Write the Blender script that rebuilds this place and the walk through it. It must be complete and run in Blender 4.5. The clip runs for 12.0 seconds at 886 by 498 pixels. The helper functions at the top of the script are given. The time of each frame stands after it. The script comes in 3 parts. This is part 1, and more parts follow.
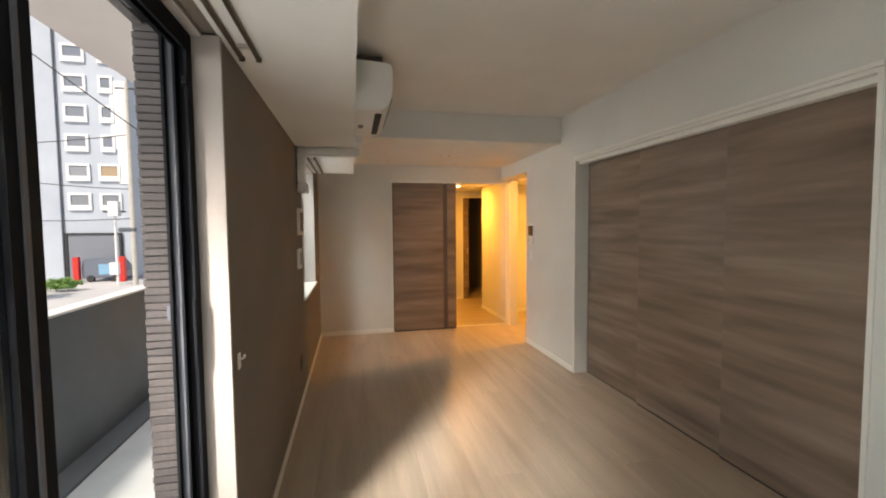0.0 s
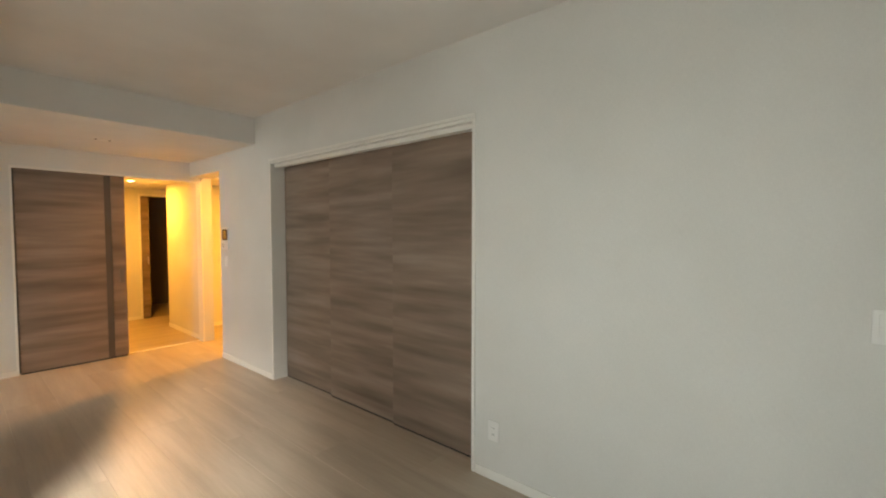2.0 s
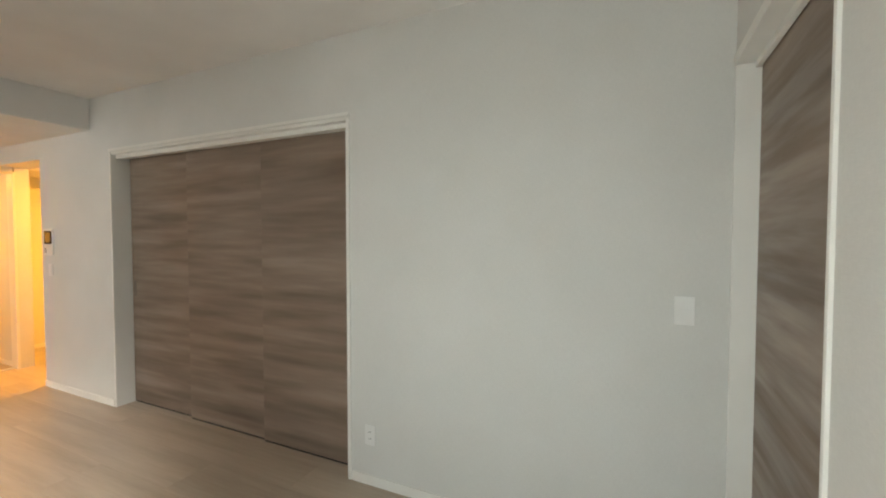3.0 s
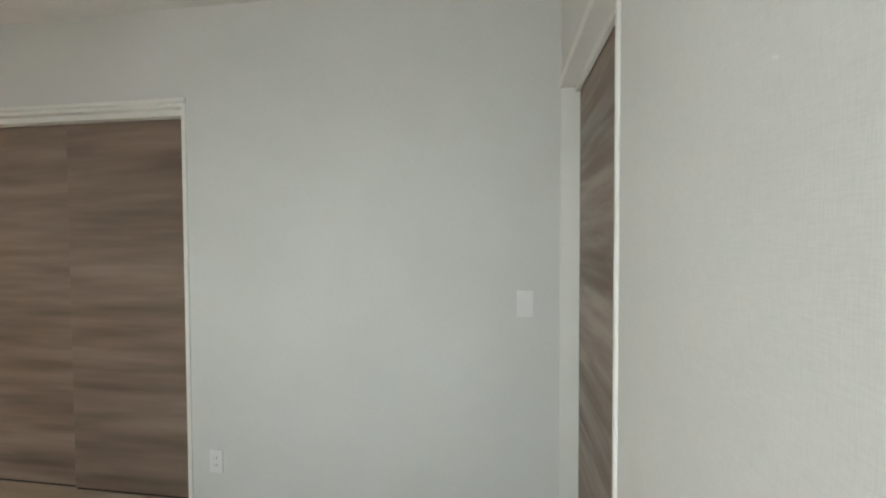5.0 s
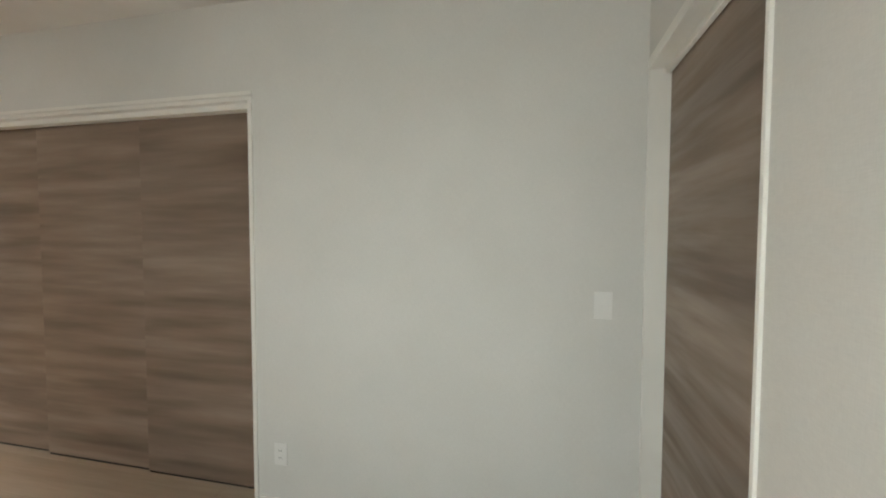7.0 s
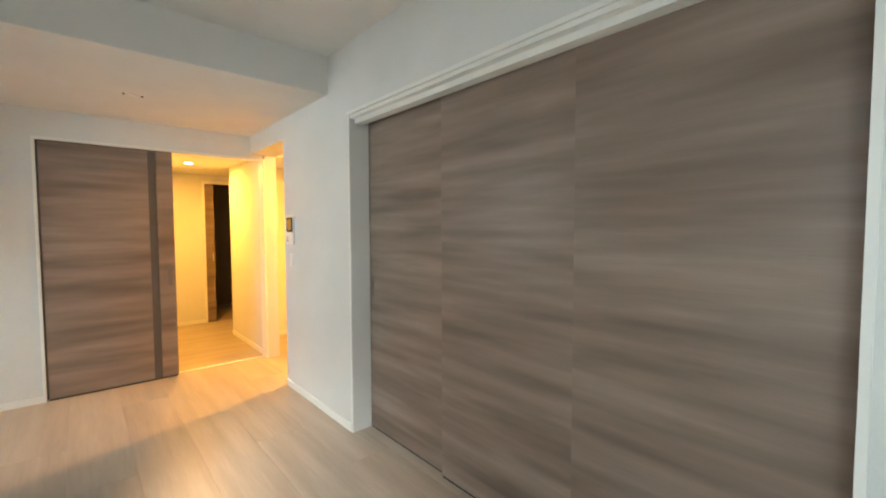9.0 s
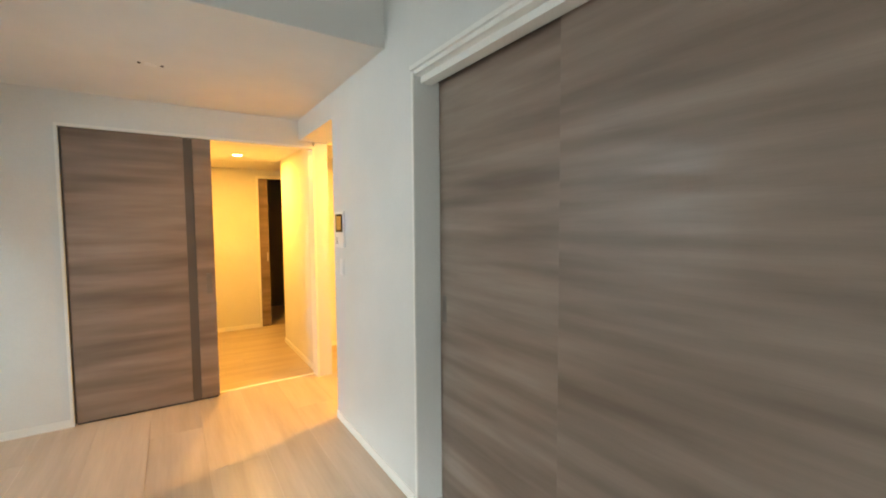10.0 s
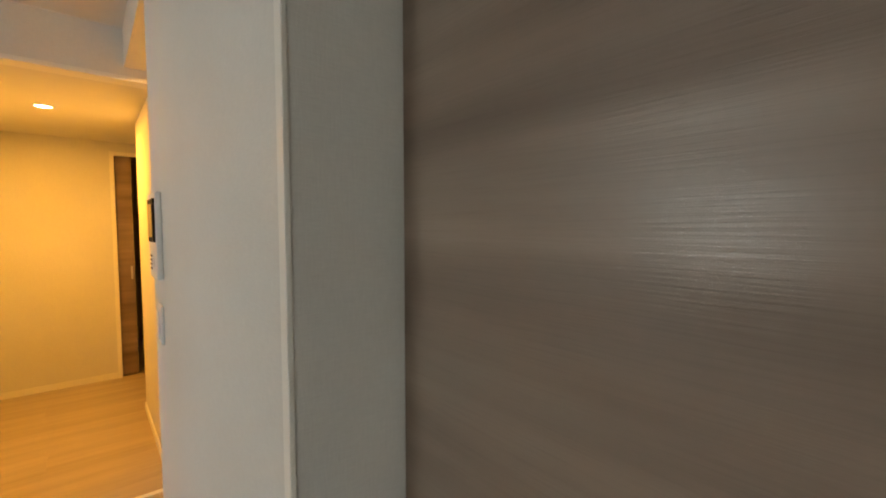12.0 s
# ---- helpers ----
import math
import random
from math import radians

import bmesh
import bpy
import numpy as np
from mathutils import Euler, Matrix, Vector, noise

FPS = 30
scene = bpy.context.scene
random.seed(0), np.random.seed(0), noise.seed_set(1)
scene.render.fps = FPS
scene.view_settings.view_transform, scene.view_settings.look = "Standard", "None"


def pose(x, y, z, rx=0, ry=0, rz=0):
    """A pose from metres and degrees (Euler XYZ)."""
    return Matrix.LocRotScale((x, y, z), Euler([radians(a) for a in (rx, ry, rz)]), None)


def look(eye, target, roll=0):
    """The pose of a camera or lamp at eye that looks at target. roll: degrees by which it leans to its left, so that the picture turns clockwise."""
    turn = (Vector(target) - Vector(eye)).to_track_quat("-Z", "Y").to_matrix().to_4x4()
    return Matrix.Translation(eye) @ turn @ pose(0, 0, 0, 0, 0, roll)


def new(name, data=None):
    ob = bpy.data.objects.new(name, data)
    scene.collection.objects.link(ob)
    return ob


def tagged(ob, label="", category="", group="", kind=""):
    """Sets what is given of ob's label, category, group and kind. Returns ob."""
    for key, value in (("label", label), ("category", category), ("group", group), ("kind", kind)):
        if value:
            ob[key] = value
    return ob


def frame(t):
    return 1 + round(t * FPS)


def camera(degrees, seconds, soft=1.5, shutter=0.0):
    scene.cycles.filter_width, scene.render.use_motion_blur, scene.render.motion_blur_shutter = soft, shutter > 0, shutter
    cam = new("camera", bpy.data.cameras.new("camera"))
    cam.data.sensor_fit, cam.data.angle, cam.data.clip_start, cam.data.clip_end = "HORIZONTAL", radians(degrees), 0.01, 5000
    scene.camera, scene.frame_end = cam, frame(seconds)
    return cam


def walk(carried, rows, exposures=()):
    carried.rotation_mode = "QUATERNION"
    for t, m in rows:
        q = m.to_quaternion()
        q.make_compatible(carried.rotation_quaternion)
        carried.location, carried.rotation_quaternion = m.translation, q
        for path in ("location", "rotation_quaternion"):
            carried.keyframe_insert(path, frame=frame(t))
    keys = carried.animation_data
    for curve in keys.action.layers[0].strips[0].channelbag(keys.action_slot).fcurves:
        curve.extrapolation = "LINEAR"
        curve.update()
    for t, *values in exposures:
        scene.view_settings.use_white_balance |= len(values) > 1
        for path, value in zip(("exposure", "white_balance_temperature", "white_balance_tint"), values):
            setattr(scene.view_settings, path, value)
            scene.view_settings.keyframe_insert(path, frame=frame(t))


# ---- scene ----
cam = camera(93.5, 12.0, soft=2.0)
PATH = [
    (0, (0.486, 1.572, 1.462), (0.909, 3.524, 1.353), -0.5),
    (0.5, (0.524, 1.563, 1.424), (1.282, 3.412, 1.329), -0.2),
    (1, (0.538, 1.529, 1.436), (1.6, 3.22, 1.338), -0.1),
    (1.5, (0.587, 1.474, 1.424), (1.906, 2.974, 1.34), -0.0),
    (2, (0.614, 1.442, 1.43), (2.141, 2.731, 1.349), 0.0),
    (2.5, (0.648, 1.414, 1.43), (2.335, 2.484, 1.353), 0.1),
    (3, (0.665, 1.374, 1.422), (2.475, 2.223, 1.355), -0.0),
    (3.5, (0.668, 1.353, 1.418), (2.56, 1.999, 1.358), -0.1),
    (5.5, (0.711, 1.296, 1.415), (2.694, 1.546, 1.357), -0.1),
    (6, (0.724, 1.298, 1.417), (2.708, 1.546, 1.355), -0.0),
    (6.5, (0.741, 1.355, 1.422), (2.717, 1.651, 1.347), 0.0),
    (7, (0.764, 1.46, 1.428), (2.71, 1.915, 1.338), 0.1),
    (7.5, (0.844, 1.76, 1.39), (2.712, 2.471, 1.32), 0.2),
    (9.5, (1.436, 3.166, 1.363), (2.592, 4.795, 1.25), -0.4),
    (10, (1.634, 3.537, 1.387), (2.725, 5.209, 1.269), -0.4),
    (10.5, (1.862, 3.925, 1.415), (2.926, 5.614, 1.297), -0.2),
    (11, (2.051, 4.316, 1.405), (3.134, 5.993, 1.284), -0.2),
    (11.5, (2.29, 4.619, 1.397), (3.443, 6.248, 1.274), -0.4),
    (12, (2.447, 4.839, 1.382), (3.74, 6.361, 1.274), -0.1),
]
EXPOSURES = [(0.0, -0.15, 7200, 13), (1.5, 0.0, 7300, 10), (2.5, 0.1, 7200, 10), (3.5, 0.15, 6850, 10), (5.5, 0.15, 6600, 8), (7.5, 0.1, 7200, 11), (9.5, 0.6, 5950, 2), (11.0, 0.05, 6450, 5), (12.0, -0.2, 6800, 7)]
walk(cam, [(t, look(eye, target, roll)) for t, eye, target, roll in PATH], EXPOSURES)

# ---- light ----
world = bpy.data.worlds.new("world")
scene.world = world
world.use_nodes = True
wn = world.node_tree
sky = wn.nodes.new("ShaderNodeTexSky")
sky.sky_type, sky.sun_disc = 'NISHITA', False
sky.sun_elevation, sky.sun_rotation = radians(46), radians(206.6)
wn.links.new(sky.outputs[0], wn.nodes["Background"].inputs[0])
wn.nodes["Background"].inputs[1].default_value = 0.15


def lamp(name, kind, m, energy, colour, **more):
    data = bpy.data.lights.new(name, kind)
    data.energy, data.color = energy, colour
    if kind == 'AREA':
        data.shape, data.size, data.size_y = 'RECTANGLE', more["size"], more["size_y"]
        data.spread = radians(more["spread"] if "spread" in more else 180)
    elif kind == 'SUN':
        data.angle = radians(more["angle"])
    ob = new(name, data)
    ob.matrix_world = m
    return ob


lamp("sun", 'SUN', look((-30, -60, 70), (0, 0, 0)), 5.0, (1.0, 0.95, 0.87), angle=6)
lamp("balcony_daylight_south", 'AREA', look((-1.40, -0.35, 2.0), (1.5, 3.4, 0.5)), 40, (0.98, 0.99, 1.0), size=2.2, size_y=1.2)
lamp("balcony_daylight_high", 'AREA', look((-1.80, 0.35, 2.95), (1.15, 4.25, 0.0)), 19, (1.0, 0.98, 0.95), size=0.6, size_y=0.4, spread=25)
lamp("balcony_daylight_north", 'AREA', look((-1.40, 2.6, 2.05), (1.2, 1.8, 0.6)), 56, (0.84, 0.96, 1.0), size=2.9, size_y=1.1)
lamp("window_daylight_low", 'AREA', look((-0.03, 1.75, 0.45), (0.8, 2.2, 2.4)), 14, (0.95, 0.99, 1.0), size=0.9, size_y=0.7)
lamp("side_window_daylight_high", 'AREA', look((-0.68, 5.45, 2.58), (0.75, 7.2, 0.35)), 6.5, (0.86, 0.97, 1.0), size=0.4, size_y=0.3, spread=70)
lamp("side_window_daylight", 'AREA', look((-1.30, 5.95, 1.75), (2.6, 5.9, 0.9)), 27, (0.88, 0.97, 1.0), size=1.0, size_y=0.5)
WARM = (1.0, 0.43, 0.055)
lamp("hall_lamp", 'AREA', look((2.258, 8.484, 2.12), (2.258, 8.484, 0)), 38, WARM, size=0.08, size_y=0.08)
lamp("kitchen_lamp", 'AREA', look((3.56, 6.72, 2.27), (3.56, 6.72, 0)), 74, WARM, size=0.08, size_y=0.08)


# ---- materials ----
def material(name, base, rough=0.6, metal=0.0, build=None, spec=0.5):
    m = bpy.data.materials.new(name)
    m.use_nodes = True
    b = m.node_tree.nodes["Principled BSDF"]
    b.inputs["Base Color"].default_value = (*base, 1)
    b.inputs["Roughness"].default_value = rough
    b.inputs["Metallic"].default_value = metal
    b.inputs["Specular IOR Level"].default_value = spec
    if build:
        build(m.node_tree, b)
    return m


def place(t, scale, spread=0.0):
    """World-sized coordinates; spread shifts each object to another piece of the pattern."""
    tc = t.nodes.new("ShaderNodeTexCoord")
    mp = t.nodes.new("ShaderNodeMapping")
    mp.inputs["Scale"].default_value = scale
    if spread:
        info = t.nodes.new("ShaderNodeObjectInfo")
        mul = t.nodes.new("ShaderNodeMath")
        mul.operation, mul.inputs[1].default_value = 'MULTIPLY', spread
        t.links.new(info.outputs["Random"], mul.inputs[0])
        add = t.nodes.new("ShaderNodeVectorMath")
        t.links.new(tc.outputs["Object"], add.inputs[0])
        t.links.new(mul.outputs[0], add.inputs[1])
        t.links.new(add.outputs[0], mp.inputs[0])
    else:
        t.links.new(tc.outputs["Object"], mp.inputs[0])
    return mp.outputs[0]


def noise_tex(t, vec, scale, detail=3.0, rough=0.55):
    n = t.nodes.new("ShaderNodeTexNoise")
    n.inputs["Scale"].default_value, n.inputs["Detail"].default_value, n.inputs["Roughness"].default_value = scale, detail, rough
    t.links.new(vec, n.inputs["Vector"])
    return n.outputs["Fac"]


def ramp(t, fac, stops):
    r = t.nodes.new("ShaderNodeValToRGB")
    e = r.color_ramp.elements
    while len(e) < len(stops):
        e.new(0.5)
    for k, (p, c) in zip(e, stops):
        k.position, k.color = p, (*c, 1)
    t.links.new(fac, r.inputs[0])
    return r.outputs[0]


def mix(t, fac, a, b, mode='MIX'):
    m = t.nodes.new("ShaderNodeMix")
    m.data_type, m.blend_type = 'RGBA', mode
    if isinstance(fac, float):
        m.inputs[0].default_value = fac
    else:
        t.links.new(fac, m.inputs[0])
    t.links.new(a, m.inputs[6])
    t.links.new(b, m.inputs[7])
    return m.outputs[2]


def bump(t, b, height, strength, distance):
    n = t.nodes.new("ShaderNodeBump")
    n.inputs["Strength"].default_value, n.inputs["Distance"].default_value = strength, distance
    t.links.new(height, n.inputs["Height"])
    t.links.new(n.outputs[0], b.inputs["Normal"])


def mottled(dark, light, scale=3.0, fine=90.0, depth=0.15, dist=0.002):
    def build(t, b):
        v = place(t, (1, 1, 1))
        c = ramp(t, noise_tex(t, v, scale), [(0.3, dark), (0.7, light)])
        t.links.new(c, b.inputs["Base Color"])
        bump(t, b, noise_tex(t, v, fine, 4.0), depth, dist)
    return build


def woven(dark, light):
    """Wallpaper with a fine woven relief of short upright and level threads."""
    def build(t, b):
        v = place(t, (1, 1, 1))
        big = ramp(t, noise_tex(t, v, 1.6), [(0.3, dark), (0.7, light)])
        up = noise_tex(t, place(t, (420, 420, 45)), 1.0, 2.0)
        level = noise_tex(t, place(t, (50, 50, 420)), 1.0, 2.0)
        add = t.nodes.new("ShaderNodeMath")
        add.operation = 'ADD'
        t.links.new(up, add.inputs[0])
        t.links.new(level, add.inputs[1])
        half = t.nodes.new("ShaderNodeMath")
        half.operation, half.inputs[1].default_value = 'MULTIPLY', 0.5
        t.links.new(add.outputs[0], half.inputs[0])
        tone = ramp(t, half.outputs[0], [(0.35, (0.92, 0.92, 0.92)), (0.65, (1.0, 1.0, 1.0))])
        t.links.new(mix(t, 1.0, big, tone, 'MULTIPLY'), b.inputs["Base Color"])
        bump(t, b, half.outputs[0], 0.35, 0.0012)
    return build


def laminate(along, spread):
    """Level-grained grey-brown wood print in long smoky bands."""
    def build(t, b):
        def scaled(level, upright):
            return (level, 1.0, upright) if along == 'x' else (1.0, level, upright)
        band = noise_tex(t, place(t, scaled(0.8, 8.5), spread), 1.0, 2.5, 0.5)
        streak = noise_tex(t, place(t, scaled(1.6, 17.0), spread), 1.0, 3.0, 0.5)
        pores = noise_tex(t, place(t, scaled(9.0, 380.0), spread), 1.0, 3.0, 0.6)
        c = ramp(t, band, [(0.30, (0.158, 0.110, 0.080)), (0.46, (0.214, 0.156, 0.117)), (0.56, (0.246, 0.183, 0.140)), (0.70, (0.285, 0.217, 0.170))])
        g = ramp(t, streak, [(0.34, (0.84, 0.83, 0.82)), (0.50, (0.96, 0.96, 0.96)), (0.68, (1.13, 1.13, 1.14))])
        f = ramp(t, pores, [(0.34, (0.88, 0.875, 0.87)), (0.5, (1.0, 1.0, 1.0))])
        t.links.new(mix(t, 0.5, mix(t, 0.9, c, g, 'MULTIPLY'), f, 'MULTIPLY'), b.inputs["Base Color"])
        gloss = t.nodes.new("ShaderNodeMapRange")
        gloss.inputs[1].default_value, gloss.inputs[2].default_value = 0.35, 0.62
        gloss.inputs[3].default_value, gloss.inputs[4].default_value = 0.52, 0.31
        t.links.new(streak, gloss.inputs[0])
        t.links.new(gloss.outputs[0], b.inputs["Roughness"])
        bump(t, b, mix(t, 0.5, pores, streak), 0.45, 0.0012)
    return build


def plank_wood(along):
    def build(t, b):
        s = (1.0, 14.0) if along == 'x' else (14.0, 1.0)
        band = noise_tex(t, place(t, (s[0] * 0.7, s[1] * 0.7, 1), 40), 1.0, 3.0)
        grain = noise_tex(t, place(t, (s[0] * 5, s[1] * 5, 1), 40), 1.0, 5.0)
        info = t.nodes.new("ShaderNodeObjectInfo")
        tone = ramp(t, info.outputs["Random"], [(0.0, (0.955, 0.95, 0.945)), (0.5, (0.98, 0.975, 0.97)), (1.0, (1.0, 1.0, 1.0))])
        c = ramp(t, band, [(0.3, (0.38, 0.315, 0.245)), (0.7, (0.50, 0.425, 0.34))])
        g = ramp(t, grain, [(0.3, (0.92, 0.91, 0.90)), (0.65, (1.0, 1.0, 1.0))])
        t.links.new(mix(t, 1.0, mix(t, 0.9, c, g, 'MULTIPLY'), tone, 'MULTIPLY'), b.inputs["Base Color"])
        r = t.nodes.new("ShaderNodeMapRange")
        r.inputs[3].default_value, r.inputs[4].default_value = 0.30, 0.42
        t.links.new(noise_tex(t, place(t, (2, 2, 2)), 2.0), r.inputs[0])
        t.links.new(r.outputs[0], b.inputs["Roughness"])
        bump(t, b, grain, 0.12, 0.0006)
    return build


def shaded_pieces(dark, light):
    def build(t, b):
        info = t.nodes.new("ShaderNodeObjectInfo")
        c = ramp(t, info.outputs["Random"], [(0.0, dark), (1.0, light)])
        v = place(t, (1, 1, 1))
        g = ramp(t, noise_tex(t, v, 60.0), [(0.3, (0.8, 0.8, 0.8)), (0.7, (1, 1, 1))])
        t.links.new(mix(t, 1.0, c, g, 'MULTIPLY'), b.inputs["Base Color"])
        bump(t, b, noise_tex(t, v, 120.0, 4.0), 0.5, 0.003)
    return build


def glowing(name, colour, strength):
    m = material(name, colour)
    b = m.node_tree.nodes["Principled BSDF"]
    b.inputs["Emission Color"].default_value, b.inputs["Emission Strength"].default_value = (*colour, 1), strength
    return m


def glass_like(t, b):
    b.inputs["Transmission Weight"].default_value, b.inputs["IOR"].default_value = 1.0, 1.45


M_WALL = material("wallpaper_white", (0.7, 0.7, 0.68), 0.75, build=woven((0.66, 0.655, 0.62), (0.72, 0.715, 0.685)))
# taupe accent paper; its dark tone also imitates the unlit room past the hall
M_ACCENT = material("taupe_and_unlit_paper", (0.2, 0.17, 0.14), 0.8, build=woven((0.155, 0.132, 0.11), (0.185, 0.159, 0.133)))
M_CEIL = material("ceiling_paper", (0.7, 0.69, 0.66), 0.85, build=mottled((0.68, 0.67, 0.64), (0.74, 0.73, 0.70), 2.0, 160, 0.3))
M_TRIM = material("trim_white", (0.78, 0.765, 0.72), 0.42, build=mottled((0.76, 0.745, 0.70), (0.80, 0.79, 0.745), 4.0, 200, 0.04, 0.0005))
M_LINING = material("lining_beige", (0.56, 0.515, 0.475), 0.5, build=mottled((0.34, 0.308, 0.283), (0.375, 0.342, 0.315), 4.0, 200, 0.04, 0.0005))
M_DOOR_Y = material("laminate_level_y", (0.25, 0.2, 0.16), 0.30, build=laminate('y', 37.0))
M_DOOR_X = material("laminate_level_x", (0.25, 0.2, 0.16), 0.30, build=laminate('x', 37.0))
M_INLAY = material("inlay_grey", (0.09, 0.075, 0.062), 0.5, build=mottled((0.08, 0.066, 0.055), (0.105, 0.09, 0.075), 3.0))
M_PLANK_Y = material("floor_oak_y", (0.45, 0.36, 0.27), 0.36, build=plank_wood('y'))
M_PLANK_X = material("floor_oak_x", (0.45, 0.36, 0.27), 0.36, build=plank_wood('x'))
M_JOINT = material("floor_joint", (0.36, 0.28, 0.2), 0.6, build=mottled((0.31, 0.255, 0.195), (0.36, 0.30, 0.235)))
M_BLACK = material("black_aluminium", (0.01, 0.011, 0.013), 0.55, 0.0, spec=0.04, build=mottled((0.008, 0.009, 0.011), (0.014, 0.015, 0.018), 6.0, 200, 0.05, 0.0004))
M_GREYALU = material("grey_aluminium", (0.1, 0.112, 0.135), 0.5, 0.2, build=mottled((0.09, 0.102, 0.125), (0.115, 0.128, 0.15), 8.0))
M_PULL = material("pull_bronze", (0.17, 0.14, 0.115), 0.45, 0.1, build=mottled((0.15, 0.122, 0.10), (0.19, 0.158, 0.13), 8.0))
M_GLASS = material("clear_glass", (0.93, 0.97, 0.96), 0.02, build=glass_like)
M_STEEL = material("brushed_steel", (0.55, 0.55, 0.53), 0.35, 0.9, build=mottled((0.5, 0.5, 0.48), (0.6, 0.6, 0.58), 20.0))
M_RAIL = material("rail_dark", (0.06, 0.045, 0.03), 0.45, 0.4, build=mottled((0.05, 0.038, 0.026), (0.075, 0.056, 0.038), 20.0))
M_PLASTIC = material("white_plastic", (0.76, 0.755, 0.73), 0.35, build=mottled((0.74, 0.735, 0.71), (0.78, 0.775, 0.75), 6.0, 250, 0.05, 0.0004))
M_DARK = material("dark_recess", (0.012, 0.011, 0.01), 0.6)
M_SCREEN = material("screen_glass", (0.03, 0.028, 0.025), 0.08)
M_BRICK = material("brick_tile", (0.2, 0.18, 0.18), 0.75, build=shaded_pieces((0.07, 0.061, 0.062), (0.108, 0.095, 0.094)))
M_MORTAR = material("mortar", (0.09, 0.085, 0.08), 0.9, build=mottled((0.07, 0.066, 0.062), (0.11, 0.104, 0.098), 20.0))
M_PARAPET = material("parapet_grey", (0.075, 0.08, 0.088), 0.6, build=mottled((0.12, 0.132, 0.148), (0.15, 0.163, 0.18), 2.5))
M_CONCRETE = material("balcony_concrete", (0.5, 0.52, 0.53), 0.7, build=mottled((0.56, 0.585, 0.6), (0.66, 0.685, 0.70), 3.0))
M_RENDERED = material("balcony_soffit", (0.62, 0.57, 0.54), 0.85, build=mottled((0.70, 0.645, 0.615), (0.76, 0.705, 0.675), 2.0))
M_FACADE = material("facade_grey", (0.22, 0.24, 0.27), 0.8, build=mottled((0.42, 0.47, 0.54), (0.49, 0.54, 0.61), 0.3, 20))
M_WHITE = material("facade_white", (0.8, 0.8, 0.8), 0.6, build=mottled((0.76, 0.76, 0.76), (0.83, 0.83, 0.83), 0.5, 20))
M_PANE = material("window_pane_far", (0.12, 0.14, 0.17), 0.08, build=shaded_pieces((0.16, 0.19, 0.24), (0.30, 0.32, 0.36)))
M_BLIND = material("blind_tan", (0.4, 0.3, 0.2), 0.7)
M_PAVING = material("paving_concrete", (0.2, 0.2, 0.2), 0.9, build=mottled((0.54, 0.525, 0.515), (0.62, 0.605, 0.595), 0.2, 30))
M_RED = material("red_paint", (0.6, 0.03, 0.025), 0.4, build=mottled((0.55, 0.025, 0.02), (0.65, 0.04, 0.03), 2.0))
M_BLUE = material("van_blue", (0.22, 0.42, 0.6), 0.4, build=mottled((0.2, 0.4, 0.58), (0.25, 0.45, 0.63), 2.0))
M_LEAF = material("hedge_leaf", (0.1, 0.2, 0.05), 0.7, build=shaded_pieces((0.12, 0.24, 0.05), (0.22, 0.38, 0.10)))
M_POLE = material("pole_concrete", (0.5, 0.47, 0.42), 0.85, build=mottled((0.46, 0.43, 0.38), (0.55, 0.52, 0.47), 2.0))
M_CABLE = material("cable_black", (0.03, 0.03, 0.032), 0.6)
M_HALL_LENS = glowing("lamp_lens", (1.0, 0.78, 0.45), 22.0)


# ---- building helpers ----
def finish(bm, name, mat, parent=None):
    me = bpy.data.meshes.new(name)
    bmesh.ops.recalc_face_normals(bm, faces=bm.faces)
    bm.to_mesh(me)
    bm.free()
    me.materials.append(mat)
    ob = new(name, me)
    if parent is not None:
        ob.parent = parent
    return ob


def add_box(bm, x0, x1, y0, y1, z0, z1, bevel=0.0):
    vs = bmesh.ops.create_cube(bm, size=1.0)["verts"]
    bmesh.ops.scale(bm, vec=(x1 - x0, y1 - y0, z1 - z0), verts=vs)
    bmesh.ops.translate(bm, vec=((x0 + x1) / 2, (y0 + y1) / 2, (z0 + z1) / 2), verts=vs)
    if bevel:
        es = list({e for v in vs for e in v.link_edges})
        bmesh.ops.bevel(bm, geom=es, offset=bevel, segments=2, affect='EDGES', profile=0.5)


def boxes(*rows, bevel=0.0):
    bm = bmesh.new()
    for r in rows:
        add_box(bm, *r, bevel=bevel)
    return bm


def prism(points, axis, lo, hi, bevel=0.0):
    """A profile pulled along an axis: points are (x, z) for axis y, (y, z) for x, (x, y) for z."""
    bm = bmesh.new()
    def at(p, h):
        return {"y": (p[0], h, p[1]), "x": (h, p[0], p[1]), "z": (p[0], p[1], h)}[axis]
    a = [bm.verts.new(at(p, lo)) for p in points]
    b = [bm.verts.new(at(p, hi)) for p in points]
    bm.faces.new(a)
    bm.faces.new(b)
    for i in range(len(a)):
        j = (i + 1) % len(a)
        bm.faces.new((a[i], a[j], b[j], b[i]))
    if bevel:
        bmesh.ops.bevel(bm, geom=list(bm.edges), offset=bevel, segments=2, affect='EDGES')
    return bm


